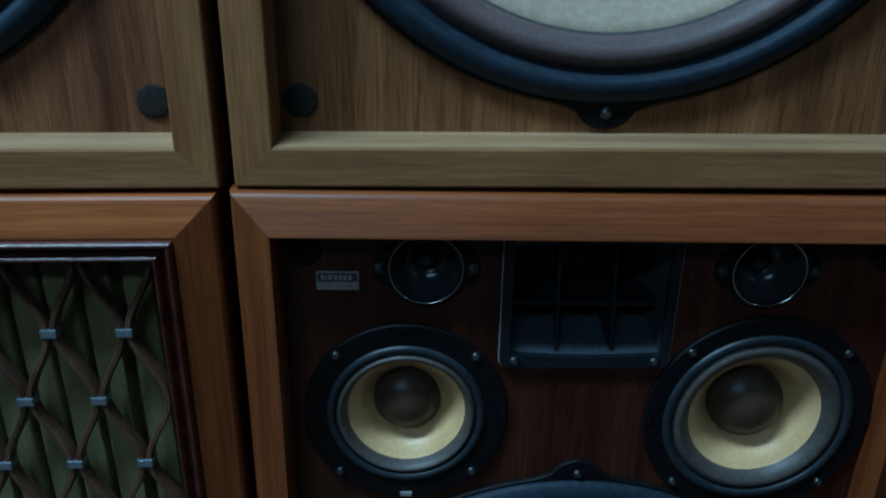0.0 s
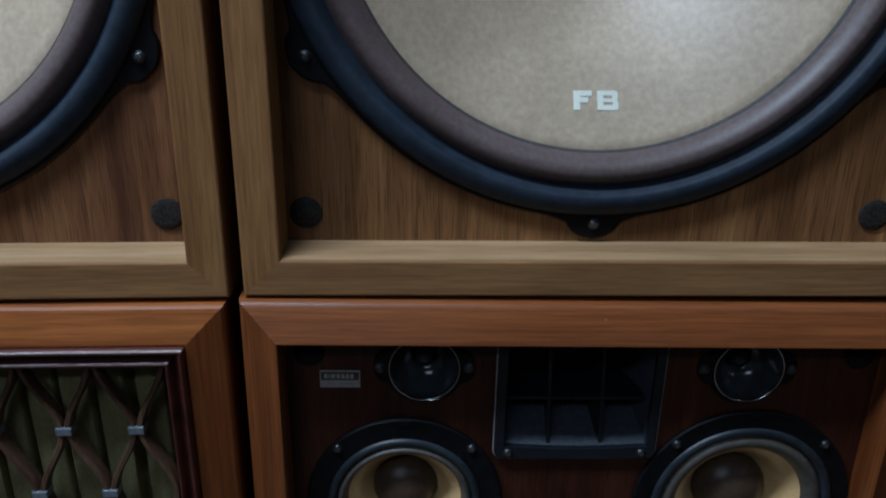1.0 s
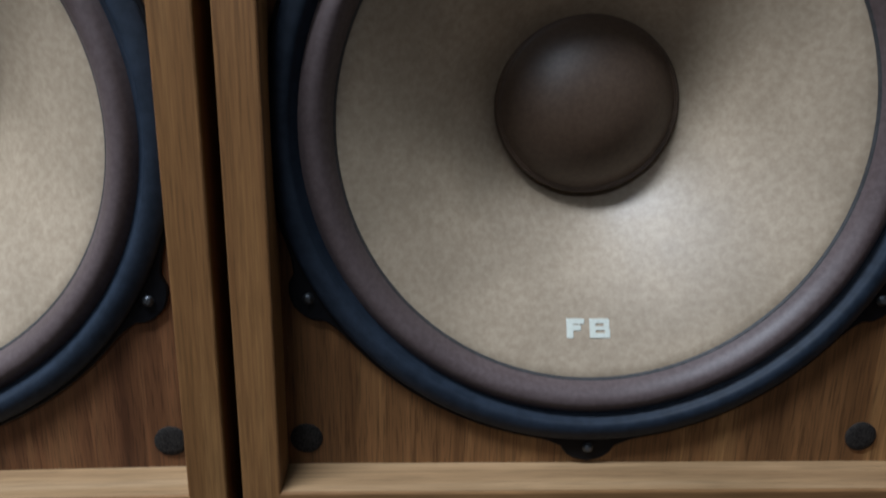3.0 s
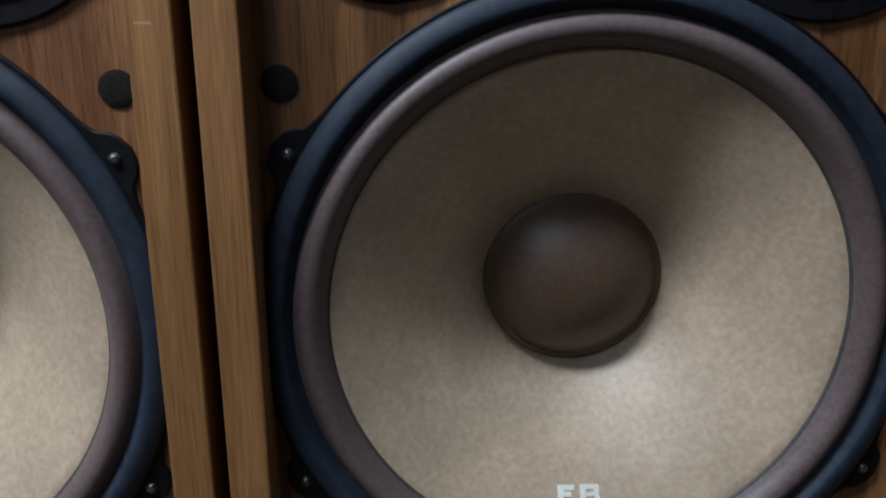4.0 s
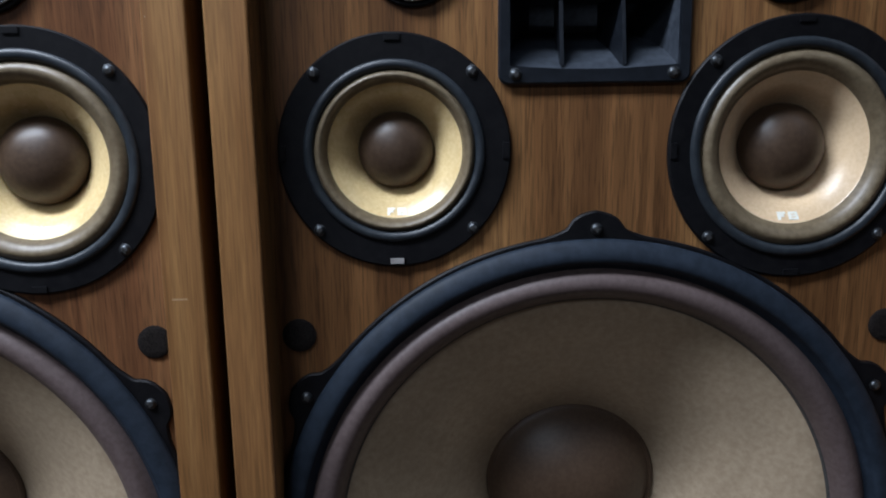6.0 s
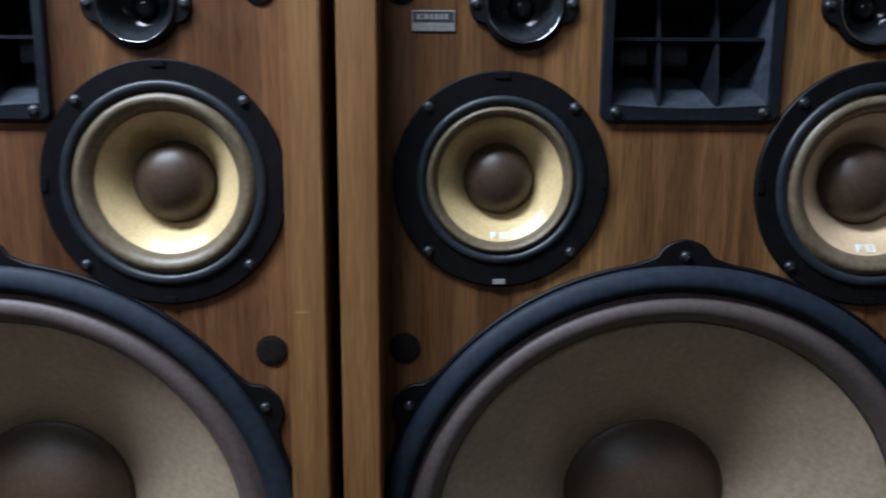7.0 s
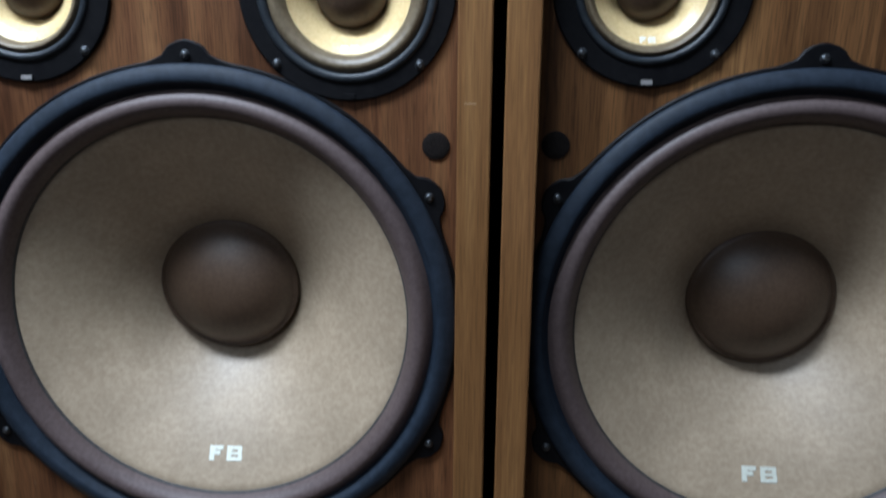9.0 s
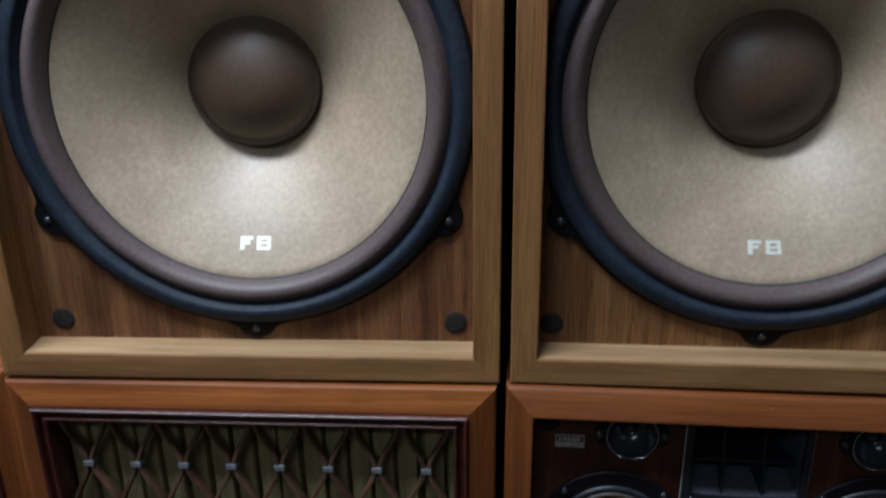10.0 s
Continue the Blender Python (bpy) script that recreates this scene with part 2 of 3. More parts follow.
def outline_plate(points, y0, y1, chamfer, bm=None, hole=None):
    """A plate cut to an outline of (x, z) points, y0 its face, y1 its back, with an eased edge; hole: a second outline."""
    bm = bm or bmesh.new()
    cx = sum(p[0] for p in points) / len(points)
    cz = sum(p[1] for p in points) / len(points)

    def ring(pts, y, inset, sign=1):
        out = []
        n = len(pts)
        for i, (x, z) in enumerate(pts):
            ax, az = pts[i - 1]
            bx, bz = pts[(i + 1) % n]
            tx, tz = bx - ax, bz - az
            ln = math.hypot(tx, tz) or 1
            nx, nz = tz / ln, -tx / ln
            if nx * (x - cx) + nz * (z - cz) < 0:
                nx, nz = -nx, -nz
            out.append(bm.verts.new((x - sign * nx * inset, y, z - sign * nz * inset)))
        return out

    def strip(a, b):
        for i in range(len(a)):
            j = (i + 1) % len(a)
            bm.faces.new((a[i], a[j], b[j], b[i]))

    back, side, face = ring(points, y1, 0), ring(points, y0 + chamfer, 0), ring(points, y0, chamfer)
    strip(back, side), strip(side, face)
    if hole:
        inner_f, inner_b = ring(hole, y0, 0), ring(hole, y1, 0)
        strip(inner_f, inner_b)
        edges = [bm.edges.get((r[i], r[(i + 1) % len(r)])) or bm.edges.new((r[i], r[(i + 1) % len(r)])) for r in (face, inner_f) for i in range(len(r))]
        bmesh.ops.triangle_fill(bm, use_beauty=True, edges=edges)
    else:
        bm.faces.new(face)
    return bm


def cut_plate(outline, holes, thick):
    """A flat board, its face at y 0, cut to an outline of (x, z) points with holes through it."""
    bm = bmesh.new()
    rings = [[bm.verts.new((x, 0, z)) for x, z in pts] for pts in (outline, *holes)]
    edges = [bm.edges.new((r[i], r[(i + 1) % len(r)])) for r in rings for i in range(len(r))]
    bmesh.ops.triangle_fill(bm, use_beauty=True, edges=edges)
    for r in rings:
        back = [bm.verts.new((v.co.x, thick, v.co.z)) for v in r]
        for i in range(len(r)):
            j = (i + 1) % len(r)
            bm.faces.new((r[i], r[j], back[j], back[i]))
    return bm


def circle(cx, cz, r, n):
    return [(cx + r * math.cos(2 * math.pi * i / n), cz + r * math.sin(2 * math.pi * i / n)) for i in range(n)]


def round_rect(x0, x1, z0, z1, r, n=5):
    out = []
    for cx, cz, a in ((x1 - r, z1 - r, 0), (x0 + r, z1 - r, 90), (x0 + r, z0 + r, 180), (x1 - r, z0 + r, 270)):
        for i in range(n + 1):
            t = radians(a + 90 * i / n)
            out.append((cx + r * math.cos(t), cz + r * math.sin(t)))
    return out


def member(profile, side, w, h):
    """One mitred side of a picture-frame: profile of (inset from the outer edge, y); the frame spans x -w..w, z 0..h."""
    bm = bmesh.new()
    ends = []
    for e in (0, 1):
        vs = []
        for u, y in profile:
            if side == "bottom":
                co = (-w + u if e == 0 else w - u, y, u)
            elif side == "top":
                co = (-w + u if e == 0 else w - u, y, h - u)
            elif side == "left":
                co = (-w + u, y, u if e == 0 else h - u)
            else:
                co = (w - u, y, u if e == 0 else h - u)
            vs.append(bm.verts.new(co))
        ends.append(vs)
    n = len(profile)
    for i in range(n):
        j = (i + 1) % n
        bm.faces.new((ends[0][i], ends[0][j], ends[1][j], ends[1][i]))
    bm.faces.new(ends[0]), bm.faces.new(ends[1])
    return bm


def screw(r=0.0030):
    bm = lathe([(r * 1.2, 0.0), (r * 1.2, -0.0004), (r, -0.0006), (r * 0.92, -0.0013), (r * 0.7, -0.0018), (r * 0.3, -0.0021), (0, -0.0022)], 16)
    for a in (25, 115):
        k = len(bm.verts)
        box(-r * 0.62, r * 0.62, -0.00235, -0.0016, -r * 0.14, r * 0.14, bm, mat=1)
        bm.verts.ensure_lookup_table()
        bmesh.ops.rotate(bm, cent=(0, 0, 0), matrix=Matrix.Rotation(radians(a), 3, "Y"), verts=bm.verts[k:])
    return bm


SCREW = []


def put_screw(parent, x, z, y):
    at = pose(x, y, z, 0, random.uniform(0, 90), 0)
    if not SCREW:
        SCREW.append(part("screw", screw(), [STEEL, DARKINK], parent, "small cross-head steel screw", at, smooth=True))
    else:
        share(SCREW[0], "screw", parent, at)


def letter_f(h):
    """A block letter F in the x-z plane, h high, its foot at the origin."""
    t = h * 0.28
    return cut_plate([(0, 0), (t * 1.2, 0), (t * 1.2, 0.38 * h), (0.74 * h, 0.38 * h), (0.74 * h, 0.38 * h + t), (t * 1.2, 0.38 * h + t), (t * 1.2, h - t), (0.92 * h, h - t), (0.92 * h, h), (0, h)], [], 0.0004)


def letter_b(h):
    """A block letter B in the x-z plane."""
    t = h * 0.25
    lo = [(t * 1.2, t), (0.78 * h, t), (0.78 * h, 0.5 * h - t * 0.4), (t * 1.2, 0.5 * h - t * 0.4)]
    hi = [(t * 1.2, 0.5 * h + t * 0.4), (0.74 * h, 0.5 * h + t * 0.4), (0.74 * h, h - t), (t * 1.2, h - t)]
    return cut_plate([(0, 0), (0.98 * h, 0), (1.05 * h, 0.07 * h), (1.05 * h, 0.43 * h), (0.98 * h, 0.5 * h), (1.02 * h, 0.57 * h), (1.02 * h, 0.93 * h), (0.95 * h, h), (0, h)], [lo, hi], 0.0004)


def cone_marks(body, h, m, ink):
    for name, bm, x in (("letter_f", letter_f(h), -1.12 * h), ("letter_b", letter_b(h), 0.08 * h)):
        part(name, bm, ink, body, "pale printed letter", m @ pose(x, 0, 0))


# ---- drivers, each centred on its own axis, facing -y ----
EAR_R = 0.2025


def woofer_outline():
    pts = []
    for i in range(288):
        a = 2 * math.pi * i / 288
        k = (math.degrees(a) - 30) % 60
        s = abs(min(k, 60 - k)) * math.pi / 180 * EAR_R
        lug = 0.0135 / 0.0180 * math.sqrt(max(0.0, 0.0180 ** 2 - s * s))
        r = 0.1992 + max(lug, 0.0140 * max(0.0, 1 - s / 0.036) ** 2)
        pts.append((max(-0.1985, min(0.1985, r * math.cos(a))), r * math.sin(a)))
    return pts


def cone_depth(r):
    """How far the woofer's paper lies behind the baffle at a radius: a curve that steepens towards the cap."""
    f = (0.1572 - r) / 0.1022
    return 0.0052 + 0.0690 * (0.64 * f + 0.36 * f * f)


def woofer(parent, at, cap_x=0.0):
    hole = circle(0, 0, 0.181, 96)
    body = part("woofer", outline_plate(woofer_outline(), -0.0030, 0.002, 0.0010, hole=hole), BLACK, parent, "large black paper-cone woofer with six screw lugs", at, smooth=True)
    part("gasket_ring", lathe([(0.1964, -0.0024), (0.1963, -0.0046), (0.1948, -0.0066), (0.1918, -0.0084), (0.1882, -0.0096), (0.1850, -0.0096), (0.1828, -0.0084),
                               (0.1812, -0.0054), (0.1780, -0.0014)], 128, smooth=3), GASKET, body, "blue-black rubber gasket ring", smooth=True)
    part("surround", lathe([(0.1786, -0.0012), (0.1768, -0.0034), (0.1742, -0.0062), (0.1712, -0.0078), (0.1682, -0.0080), (0.1648, -0.0066), (0.1610, -0.0022), (0.1584, 0.0036)], 128, smooth=3),
         SURROUND, body, "brown rolled cloth surround", smooth=True)
    part("glue_bead", lathe([(0.1588, 0.0030), (0.1580, 0.0034), (0.1573, 0.0052)], 128), DARKINK, body, "thin dark glue line")
    cone = [(0.1590, 0.0036), (0.1583, 0.0054), (0.1572, 0.0052)]
    cone += [(0.1572 - 0.1022 * i / 18, cone_depth(0.1572 - 0.1022 * i / 18)) for i in range(1, 21)]
    part("cone", lathe(cone, 128), PAPER, body, "tan fibrous paper cone", smooth=True)
    part("dust_cap", lathe([(0.0590, 0.0780), (0.0590, 0.0680), (0.0585, 0.0660), (0.0572, 0.0648), (0.0560, 0.0648), (0.050, 0.0585), (0.041, 0.0525), (0.028, 0.0465), (0.014, 0.0434), (0, 0.0426)], 96, smooth=4),
         CAP, body, "dark brown domed dust cap", pose(cap_x, 0, 0.0078) @ Matrix.Diagonal((1.0, 1, 0.968, 1)), smooth=True)
    part("cap_rim", lathe([(0.0606, 0.0700), (0.0604, 0.0668), (0.0590, 0.0652), (0.0574, 0.0656), (0.0570, 0.0680)], 96), CAP, body, "glued dark rim of the dust cap", pose(cap_x, 0, 0.0078) @ Matrix.Diagonal((1.0, 1, 0.968, 1)), smooth=True)
    r0, r1 = 0.1345, 0.1235
    y0, y1 = cone_depth(r0), cone_depth(r1)
    tilt = math.degrees(math.atan2(y1 - y0, r0 - r1))
    cone_marks(body, 0.0125, pose(0, y0 - 0.0007, -r0, -tilt, 0, 0), SILVER)
    for k in range(6):
        a = radians(30 + 60 * k)
        put_screw(body, EAR_R * math.cos(a), EAR_R * math.sin(a), -0.0036)
    return body


def midrange(parent, at, flange, ring, roll, cone_r, cap, screw_d, roll_mat, paper, name_label):
    """A cone midrange: flange, raised ring, half-roll, cone and dome."""
    body = part("midrange", outline_plate(circle(0, 0, flange, 96), -0.0032, 0.002, 0.0010, hole=circle(0, 0, ring - 0.003, 64)), BLACK, parent, name_label, at, smooth=True)
    part("trim_ring", lathe([(ring + 0.0004, -0.0030), (ring, -0.0042), (ring - 0.0008, -0.0050), (ring - 0.0024, -0.0054), (roll + 0.0022, -0.0052), (roll + 0.0010, -0.0046), (roll, -0.0026), (roll, 0.004)], 96),
         RING, body, "dark moulded ring", smooth=True)
    w = roll - cone_r
    part("surround", lathe([(roll + 0.0003, -0.0012), (roll - 0.08 * w, -0.0030), (roll - 0.28 * w, -0.0050), (roll - 0.50 * w, -0.0050), (roll - 0.78 * w, -0.0024), (cone_r, 0.0024)], 96, smooth=4),
         roll_mat, body, "half-roll surround", smooth=True)
    d = (cone_r - cap) * 1.10
    part("cone", lathe([(cone_r + 0.0005, 0.0016), (cone_r - 0.0004, 0.0026), (cone_r - 0.25 * (cone_r - cap), 0.0026 + 0.155 * d), (cone_r - 0.5 * (cone_r - cap), 0.0026 + 0.375 * d),
                        (cap, 0.0026 + d), (cap * 0.75, 0.0026 + 1.4 * d)], 96, smooth=3), paper, body, "cream paper cone", smooth=True)
    base = 0.0026 + 0.98 * d
    dome = [(cap * 0.92, base + 0.006), (cap * 0.995, base + 0.002)]
    for i in range(1, 9):
        a = radians(90 * i / 8)
        dome.append((cap * math.cos(a), base - cap * 0.74 * math.sin(a)))
    part("dome", lathe(dome, 64), MIDCAP, body, "dark brown domed cap", smooth=True)
    h = cone_r * 0.125
    r0 = cone_r * 0.955
    y0 = 0.0026 + 0.58 * d * (cone_r - r0) / (cone_r - cap)
    tilt = math.degrees(math.atan2(0.72 * d, cone_r - cap))
    if paper is not CREAM_AGED:
        cone_marks(body, h, pose(0, y0 - 0.0008, -r0, -tilt, 0, 0), PRINT)
    for sx in (-1, 1):
        for sz in (-1, 1):
            put_screw(body, sx * screw_d, sz * screw_d, -0.0033)
    n = part("rim_notch", box(-0.0045, 0.0045, -0.0009, 0.0012, -0.0019, 0.0019, bevel=0.0003), BLACK, body, "small moulded rim notch", pose(0, -0.0034, -(flange - 0.0030)))
    part("rim_tab", box(-0.0040, 0.0040, -0.0013, 0.0, -0.0016, 0.0016, bevel=0.0003), PLATE, body, "small bright metal tab", pose(0, -0.0034, -(flange - 0.0034))) if flange < 0.07 else None
    for a in (90, 180, 270):
        share(n, "rim_notch", body, pose(0, 0, 0, 0, a, 0) @ pose(0, -0.0034, -(flange - 0.0030)))
    return body


def tweeter(parent, at):
    edge = []
    for i in range(96):
        a = 2 * math.pi * i / 96
        lug = 0.0068 * max(0.0, 1 - (math.sin(a) / 0.42) ** 2) ** 0.5
        edge.append(((0.0262 + lug) * math.cos(a), (0.0262 + lug) * math.sin(a)))
    body = part("tweeter", outline_plate(edge, -0.0030, 0.002, 0.0008, hole=circle(0, 0, 0.0216, 48)), BLACK, parent, "small black horn tweeter with chrome ring", at, smooth=True)
    for x in (-0.0290, 0.0290):
        put_screw(body, x, 0, -0.0028)
    part("chrome_ring", lathe([(0.0234, -0.0030), (0.0233, -0.0048), (0.0229, -0.0054), (0.0224, -0.0053), (0.0221, -0.0044), (0.0220, -0.0010)], 64, smooth=2), CHROME, body, "thin chrome ring", smooth=True)
    part("bowl", lathe([(0.0222, -0.0034), (0.0212, -0.0020), (0.0200, 0.0020), (0.0172, 0.0075), (0.0130, 0.0125), (0.0085, 0.0150), (0.0070, 0.0200)], 64, smooth=3), BOWL, body, "polished dark grey bowl", smooth=True)
    part("phase_plug", lathe([(0.0072, 0.0200), (0.0066, 0.0140), (0.0052, 0.0108), (0.0028, 0.0092), (0, 0.0088)], 32, smooth=3), BOWL, body, smooth=True)
    return body


def horn(parent, at, worn):
    """Two rows of three cells behind a flat flange; its origin is the middle of the flange's lower edge."""
    w, h = 0.0550, 0.0960
    mid = 0.0405 if worn else 0.0490
    mouth = [(-0.0485, 0.0105)]
    mouth += [(-0.0485 + 0.097 * i / 12, 0.0105 - 0.0022 * math.sin(math.pi * i / 12)) for i in range(1, 12)]
    mouth += [(0.0485, 0.0105), (0.0485, h - 0.0105)]
    mouth += [(0.0485 - 0.097 * i / 12, h - 0.0105 + 0.0022 * math.sin(math.pi * i / 12)) for i in range(1, 12)]
    mouth += [(-0.0485, h - 0.0105)]
    body = part("horn", outline_plate(round_rect(-w, w, 0, h, 0.006), -0.0045, 0.002, 0.0012, hole=mouth), HORN, parent, "black multi-cell midrange horn", at, smooth=True)
    bm = bmesh.new()
    ends = []
    for y, kx, kz in ((0.0, 1.0, 1.0), (0.018, 0.955, 0.77), (0.034, 0.88, 0.60), (0.050, 0.76, 0.48), (0.070, 0.58, 0.36)):
        ends.append([bm.verts.new((x * kx, y, h / 2 + (z - h / 2) * kz)) for x, z in mouth])
    for a, b in zip(ends, ends[1:]):
        for i in range(len(a)):
            j = (i + 1) % len(a)
            bm.faces.new((a[i], a[j], b[j], b[i]))
    bm.faces.new(ends[-1])
    part("flare", bm, LIT_THROAT, body, "flared horn throat, coloured lighter as if lit", smooth=True)
    if worn:
        part("flange_edge", outline_plate(round_rect(-w - 0.0006, w + 0.0006, -0.0006, h + 0.0006, 0.0066), -0.0030, 0.001, 0.0003, hole=round_rect(-w, w, 0, h, 0.006)), PLATE, body, "bright worn metal edge")
    for x in (-0.0180, 0.0180):
        bm = bmesh.new()
        c = [(x - 0.0011, 0.0060), (x + 0.0011, 0.0060), (x * 0.75 + 0.0024, 0.045), (x * 0.75 - 0.0024, 0.045)]
        lo = [bm.verts.new((px, py - 0.0052 * (py < 0.01), 0.0105 + 0.009 * (py > 0.01))) for px, py in c]
        hi = [bm.verts.new((px, py + 0.0080 * (py < 0.01), h - 0.0150 - 0.009 * (py > 0.01))) for px, py in c]
        bm.faces.new(lo), bm.faces.new(hi)
        for i in range(4):
            bm.faces.new((lo[i], lo[(i + 1) % 4], hi[(i + 1) % 4], hi[i]))
        part("divider", bm, HORN, body)
    part("cross_divider", box(-0.0465, 0.0465, 0.0065, 0.045, mid, mid + 0.0022), HORN, body)
    for x in (-0.0455, 0.0450):
        for z in (0.0058, h - 0.0058):
            put_screw(body, x, z, -0.0046)
    return body


def name_plate(parent, at):
    p = part("name_plate", box(-0.0131, 0.0131, -0.0010, 0.0, -0.0062, 0.0062, bevel=0.0004), PLATE, parent, "small silver maker's plate", at)
    part("dark_band", box(-0.0122, 0.0122, -0.0013, -0.0008, -0.0006, 0.0053), DARKINK, p)
    x = -0.0102
    for wd in (0.0022, 0.0008, 0.0026, 0.0024, 0.0020, 0.0020, 0.0024):
        part("letter_bar", box(x, x + wd, -0.0015, -0.0012, 0.0008, 0.0040), PLATE, p)
        x += wd + 0.0008
    for x0, x1 in ((-0.0085, -0.0045), (0.0, 0.0085)):
        part("model_bar", box(x0, x1, -0.0012, -0.0009, -0.0044, -0.0026), GREYINK, p)
    return p


# ---- loudspeaker cabinet; origin: the middle of the baffle's plane at the cabinet's foot ----
def carcass(thing, w, h, depth, side_mat, top_mat, foot=0.0):
    """Top, floor, two sides and back of a box behind the front frame."""
    t, y0 = 0.018, 0.012
    part("side_panel", box(-w + 0.001, -w + t, y0, depth, 0.004, h - 0.001, bevel=0.0012), side_mat, thing)
    part("side_panel", box(w - t, w - 0.001, y0, depth, 0.004, h - 0.001, bevel=0.0012), side_mat, thing)
    part("top_panel", box(-w + t, w - t, y0, depth, h - t, h - 0.001), top_mat, thing)
    part("bottom_panel", box(-w + t, w - t, y0, depth, -foot, t), top_mat, thing)
    part("back_panel", box(-w + t, w - t, depth - 0.012, depth - 0.002, t, h - t), BOARD, thing)


def loudspeaker(label, frame_profile, mat_x, mat_z, w, h, cz, rim, roll_mat, board, group, dx=0.0):
    """w: half the width; cz: the woofer's height over the foot; rim: the frame's width; dx: the drivers' shift off the middle."""
    thing = tagged(new("loudspeaker"), label, "loudspeaker", group)
    for side, mat in (("bottom", mat_x), ("top", mat_x), ("left", mat_z), ("right", mat_z)):
        part("frame_rail" if side in ("bottom", "top") else "frame_stile", member(frame_profile, side, w, h), mat, thing, smooth=board is BAFFLE_RED)
    # strip added over the ledge to make it look lit from above
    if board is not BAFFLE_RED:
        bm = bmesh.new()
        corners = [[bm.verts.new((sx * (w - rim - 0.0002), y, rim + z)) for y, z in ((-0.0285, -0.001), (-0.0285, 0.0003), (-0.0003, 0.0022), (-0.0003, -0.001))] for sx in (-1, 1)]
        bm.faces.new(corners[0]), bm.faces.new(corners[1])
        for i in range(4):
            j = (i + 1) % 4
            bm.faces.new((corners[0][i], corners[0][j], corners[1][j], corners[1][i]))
        part("ledge_strip", bm, LIT_LEDGE, thing, "pale strip on the inner ledge, overhead light and wear in its colour")
    carcass(thing, w, h, 0.32, mat_z, mat_x, 0.0 if board is BAFFLE_RED else 0.0035)
    m1, m2, hz, tz = (dx - 0.1180, cz + 0.2495), (dx + 0.1175, cz + 0.2475), cz + 0.2865, cz + 0.3560
    holes = [circle(dx, cz, 0.183, 96), circle(*m1, 0.050, 48), circle(*m2, 0.061, 48), circle(dx - 0.1055, tz, 0.0235, 32), circle(dx + 0.1065, tz, 0.0235, 32),
             [(dx - 0.052, hz + 0.008), (dx + 0.046, hz + 0.008), (dx + 0.046, hz + 0.088), (dx - 0.052, hz + 0.088)]]
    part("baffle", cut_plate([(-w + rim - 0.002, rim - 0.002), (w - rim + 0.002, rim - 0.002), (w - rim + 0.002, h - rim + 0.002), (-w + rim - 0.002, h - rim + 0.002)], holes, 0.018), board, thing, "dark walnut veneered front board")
    woofer(thing, pose(dx, 0, cz), -0.0025 if dx > 0 else 0.0)
    midrange(thing, pose(m1[0], 0, m1[1]), 0.0675, 0.0522, 0.0466, 0.0392, 0.0230, 0.0450, roll_mat, CREAM_AGED if board is BAFFLE_RED else CREAM, "small black midrange with cream cone")
    midrange(thing, pose(m2[0], 0, m2[1]), 0.0765, 0.0635, 0.0572, 0.0447, 0.0266, 0.0510, roll_mat, CREAM_AGED if board is BAFFLE_RED else CREAM_PINK if board is BAFFLE else CREAM, "larger black midrange with cream cone")
    horn(thing, pose(dx - 0.003, 0, hz), board is BAFFLE_RED)
    tweeter(thing, pose(dx - 0.1055, 0, tz))
    tweeter(thing, pose(dx + 0.1065, 0, tz))
    name_plate(thing, pose(dx - 0.1603, 0, cz + 0.3462))
    for felt, places in ((FELT, ((-0.1785, cz + 0.1400), (0.1800, cz + 0.1390), (-0.1800, cz + 0.366), (0.1800, cz + 0.366))),
                         (FELT_DUSTY, ((-0.1800, cz - 0.1970), (0.1800, cz - 0.1970)))):
        dot = None
        for x, z in places:
            at = pose(dx + x, 0, z)
            if dot is None:
                dot = part("fastener_dot", lathe([(0.0102, 0.0), (0.0102, -0.0009), (0.0095, -0.0014), (0.0050, -0.0015), (0, -0.0015)], 32), felt, thing, "round dark hook-and-loop dot", at, smooth=True)
            else:
                share(dot, "fastener_dot", thing, at)
    return thing


UPPER = [(0, 0.012), (0, -0.0285), (0.0005, -0.0296), (0.0015, -0.0300), (0.0222, -0.0300), (0.0231, -0.0296), (0.0235, -0.0286), (0.0235, 0.012)]
LOWER = [(0, 0.030), (0, -0.0100), *curve_points([(0.0002, -0.0118), (0.0010, -0.0142), (0.0026, -0.0158), (0.0052, -0.0169)], 3), (0.0225, -0.0255), (0.0238, -0.0258), (0.0245, -0.0248), (0.0245, 0.030)]
GROUP = "stacked loudspeakers"
upper = loudspeaker("walnut loudspeaker with open front stacked on another", UPPER, FRAME_X, FRAME_Z, 0.2230, 0.6900, 0.2410, 0.0235, ROLL_TAN, BAFFLE, GROUP, -0.0074)
upper.matrix_world = pose(0.2344, 0.0, 0.654)
SCREW.clear()
left_upper = loudspeaker("walnut loudspeaker with open front stacked on a grille cabinet", UPPER, FRAME_X, FRAME_Z, 0.2238, 0.6900, 0.2410, 0.0235, ROLL_TAN, BAFFLE_L, GROUP, 0.0042)
SCRATCH = speckled("scratch", (0.33, 0.20, 0.10), (0.39, 0.25, 0.13), 300, 0.6)
part("scratch", box(0.2050, 0.2135, -0.03012, -0.0299, 0.4128, 0.4138), SCRATCH, left_upper, "short pale scratch across the wood")
left_upper.matrix_world = pose(-0.2222, -0.0078, 0.653, 0, 0, 2.0)
SCREW.clear()
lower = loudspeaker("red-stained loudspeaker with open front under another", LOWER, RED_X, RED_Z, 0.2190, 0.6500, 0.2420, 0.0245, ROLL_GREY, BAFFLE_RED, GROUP)
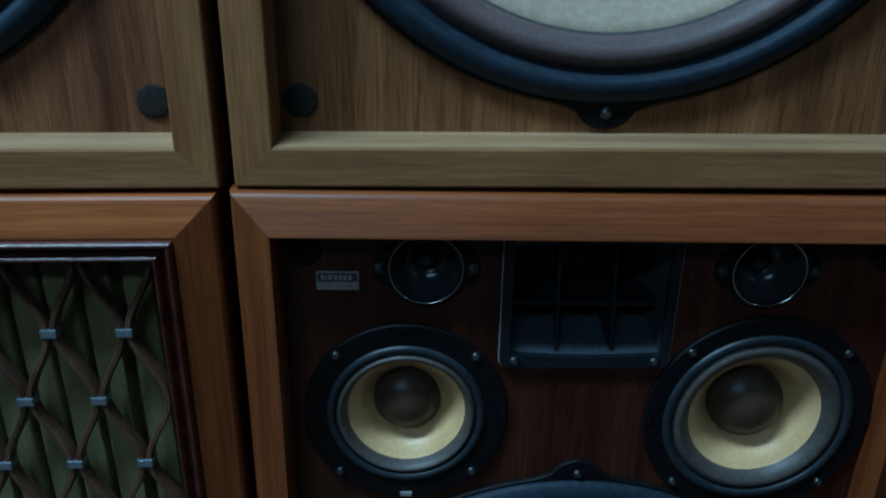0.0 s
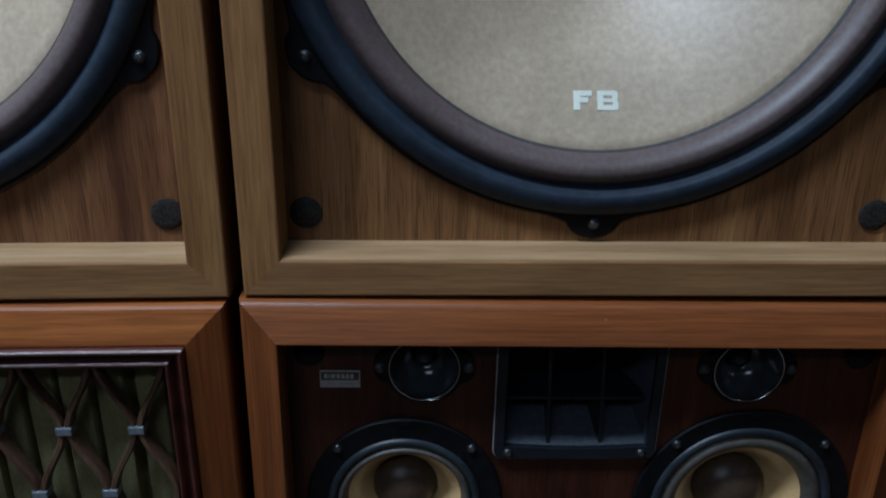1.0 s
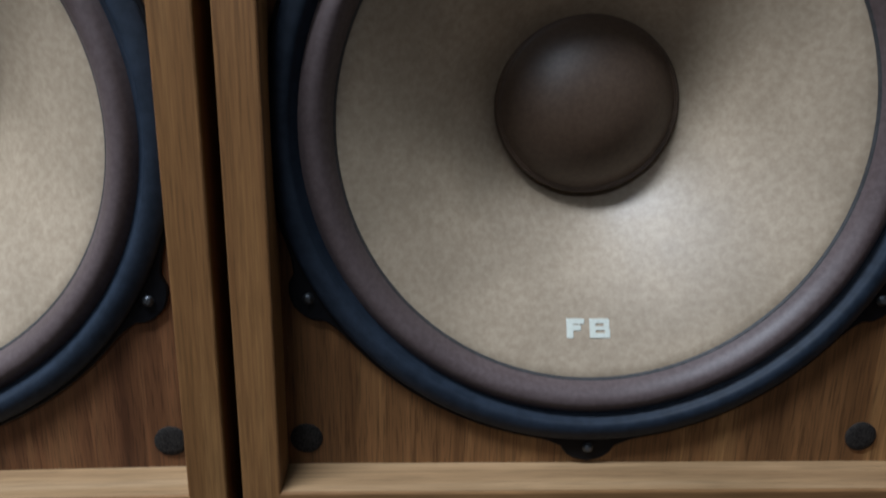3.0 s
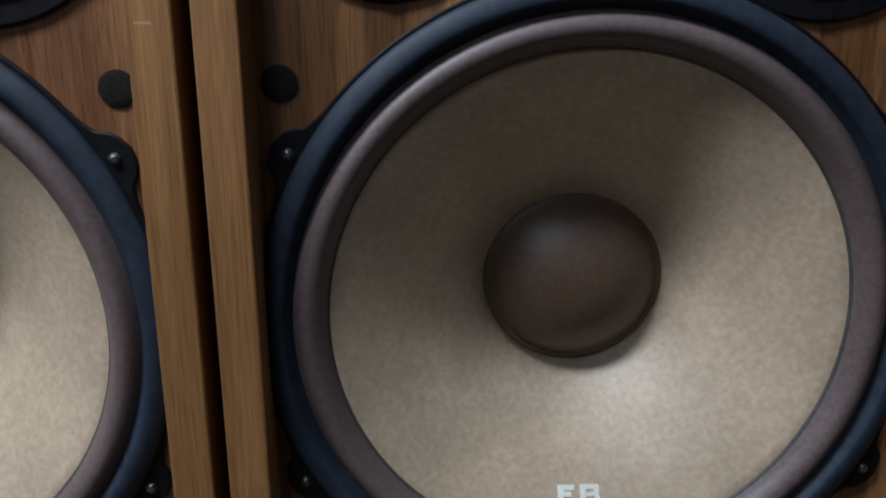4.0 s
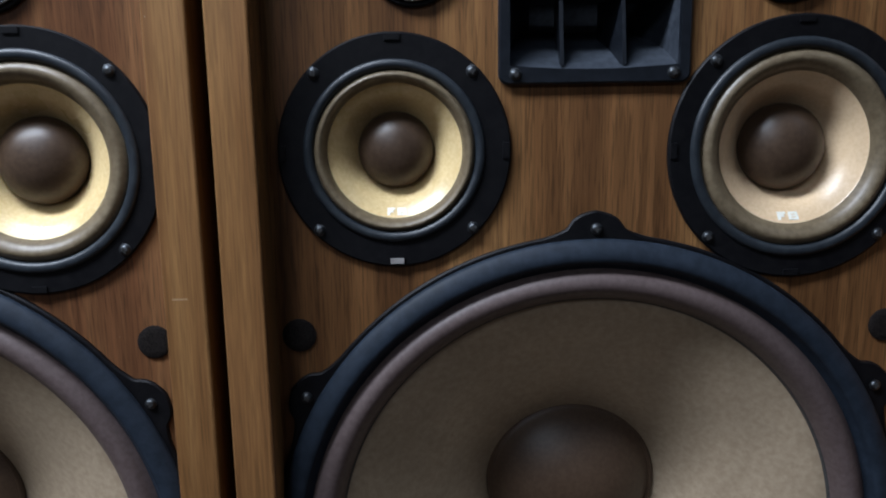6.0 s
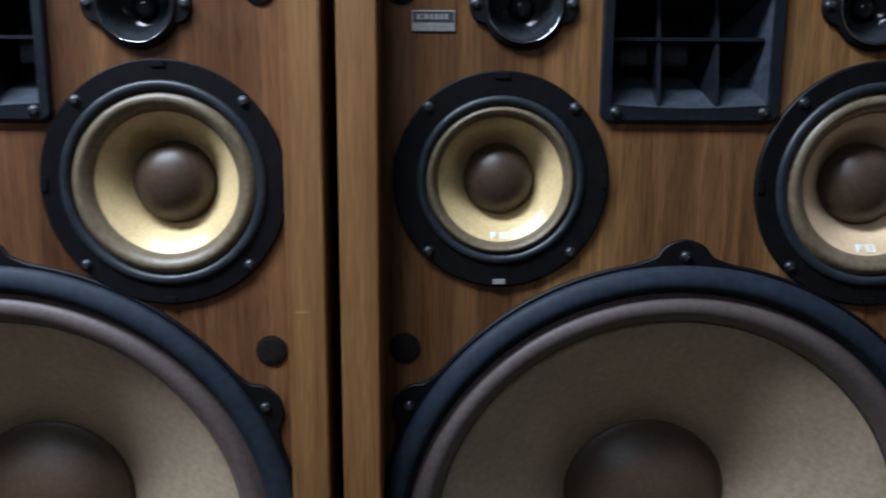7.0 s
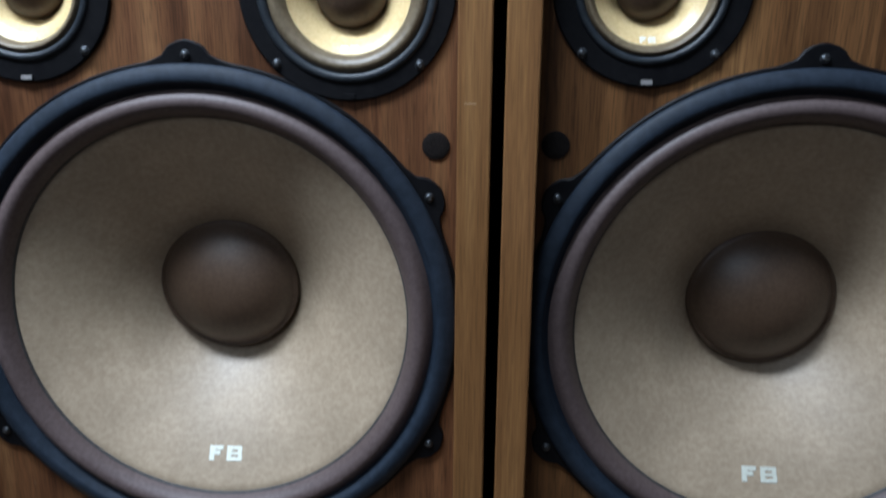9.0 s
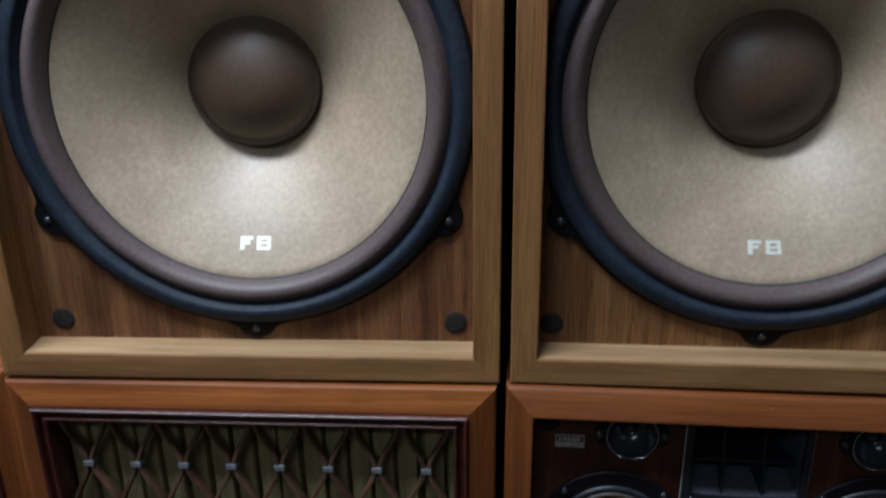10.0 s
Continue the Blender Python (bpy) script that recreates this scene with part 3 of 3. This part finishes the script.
lower.matrix_world = pose(0.2225, -0.0180, 0.0008, 0, 0.4, 0)


# ---- lattice-front cabinet ----
GRILLE = [(0, 0.030), (0, -0.0105), (0.0006, -0.0135), (0.0022, -0.0150), (0.0050, -0.0158), (0.0232, -0.0205), (0.0242, -0.0203), (0.0245, -0.0195), (0.0245, 0.030)]


def lattice_cabinet(h, label):
    w, rim, trim = 0.2230, 0.0245, 0.0140
    thing = tagged(new("grille_cabinet"), label, "loudspeaker", "stacked loudspeakers")
    for side, mat in (("bottom", ORANGE_X), ("top", ORANGE_X), ("left", ORANGE_Z), ("right", ORANGE_Z)):
        part("frame_rail" if side in ("bottom", "top") else "frame_stile", member(GRILLE, side, w, h), mat, thing)
    carcass(thing, w, h, 0.32, ORANGE_Z, ORANGE_X)
    bead = curve_points([(0.0, -0.0190), (0.0004, -0.0232), (0.0022, -0.0250), (0.0042, -0.0232), (0.0052, -0.0185), (0.0072, -0.0180), (0.0092, -0.0212), (0.0112, -0.0232), (0.0130, -0.0212), (0.0138, -0.0120)], 3)
    prof = [(rim + u, y) for u, y in [(0, 0.012), *bead, (trim, 0.012)]]
    for side in ("bottom", "top", "left", "right"):
        part("grille_moulding", member(prof, side, w, h), MOULD, thing, "glossy dark red double-bead moulding", smooth=True)
    x0, x1, z0, z1 = -w + rim + trim, w - rim - trim, rim + trim, h - rim - trim
    # pleated cloth
    bm = bmesh.new()
    rng = random.Random(4)
    cols = []
    n = 420
    shift = [rng.uniform(-0.004, 0.004) for _ in range(40)]
    for i in range(n + 1):
        x = x0 - 0.004 + (x1 - x0 + 0.008) * i / n
        col = []
        for k in range(9):
            z = z0 - 0.004 + (z1 - z0 + 0.008) * k / 8
            lean = x + 0.006 * (z - z1)
            q = (lean - x0) / 0.0225
            f = q - math.floor(q)
            j = int(math.floor(q)) % 40
            g = abs(f - 0.5 - shift[j] * 20)
            y = 0.013 - 0.010 * min(1.0, (0.5 - min(0.5, g)) * 9) + 0.0010 * math.sin(q * 7 + j)
            col.append(bm.verts.new((x, y, z)))
        cols.append(col)
    for a, b in zip(cols, cols[1:]):
        for k in range(8):
            bm.faces.new((a[k], b[k], b[k + 1], a[k + 1]))
    part("grille_cloth", bm, CLOTH, thing, "pleated olive-green grille cloth", smooth=True)
    # wavy strips tied in pairs by metal clips
    pitch, row, top = 0.0455, 0.0485, h - 0.0890
    first = -0.1590
    half = pitch / 4 - 0.0022
    strips = {}
    for k in range(17):
        xc, s = first + pitch / 4 * (2 * k - 1), (1 if k % 2 == 0 else -1)
        if not (x0 - 0.004 < xc < x1 + 0.004):
            continue
        key = s
        if key not in strips:
            bm = bmesh.new()
            prev = None
            steps = 12 * 12
            for i in range(steps + 1):
                z = z0 - 0.002 + (z1 - z0 + 0.004) * i / steps
                c = math.cos(math.pi * (z - top) / row)
                v = max(-1.0, min(1.0, 1.16 * math.asin(max(-1, min(1, c * 0.99))) / (math.pi / 2)))
                x = s * half * (0.45 * v + 0.55 * math.sin(v * math.pi / 2))
                ring = [bm.verts.new((x + dx, dy, z)) for dx, dy in ((-0.0022, -0.0110), (-0.0013, -0.0122), (0.0013, -0.0122), (0.0022, -0.0110), (0.0022, -0.0035), (-0.0022, -0.0035))]
                if prev:
                    for q in range(6):
                        bm.faces.new((prev[q], prev[(q + 1) % 6], ring[(q + 1) % 6], ring[q]))
                prev = ring
            strips[key] = part("lattice_strip", bm, LATTICE, thing, "bent dark wooden strip", pose(xc, 0, 0), smooth=True)
        else:
            share(strips[key], "lattice_strip", thing, pose(xc, 0, 0))
    clip = None
    for r in range(12):
        z = top - row * r
        for k in range(9):
            x = first + pitch * k + (pitch / 2 if r % 2 else 0) - (pitch if r % 2 else 0)
            if x0 + 0.004 < x < x1 - 0.004 and z > z0 + 0.006:
                if clip is None:
                    clip = part("lattice_clip", box(-0.0050, 0.0050, -0.0134, -0.0030, -0.0027, 0.0027, bevel=0.0008), CLIP, thing, "small bright metal clip", pose(x, 0, z))
                else:
                    share(clip, "lattice_clip", thing, pose(x, 0, z))
    return thing


grille = lattice_cabinet(0.6500, "red-stained speaker cabinet with wooden lattice over green cloth")
grille.matrix_world = pose(-0.2235, -0.0255, 0.0, 0, 0, 1.6)
next_grille = lattice_cabinet(0.6500, "red-stained cabinet with lattice front, beside the stacked loudspeakers")
next_grille.matrix_world = pose(-0.6795, -0.0180, 0.0, 0, 0, 1.6)


# ---- the room ----
def wall(name, *b, mat=PLASTER):
    return tagged(link(name, box(*b), mat), kind="structure")


wall("floor", -3.2, 3.2, -4.2, 0.7, -0.1, 0.0, mat=FLOOR)
# near-black wall colour stands in for the shade between the two columns
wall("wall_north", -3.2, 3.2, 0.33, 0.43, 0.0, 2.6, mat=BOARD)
wall("wall_south", -3.2, 3.2, -4.3, -4.2, 0.0, 2.6)
wall("wall_west", -3.3, -3.2, -4.2, 0.7, 0.0, 2.6)
wall("wall_east", 3.2, 3.3, -4.2, 0.7, 0.0, 2.6)
wall("ceiling", -3.2, 3.2, -4.2, 0.7, 2.6, 2.7)
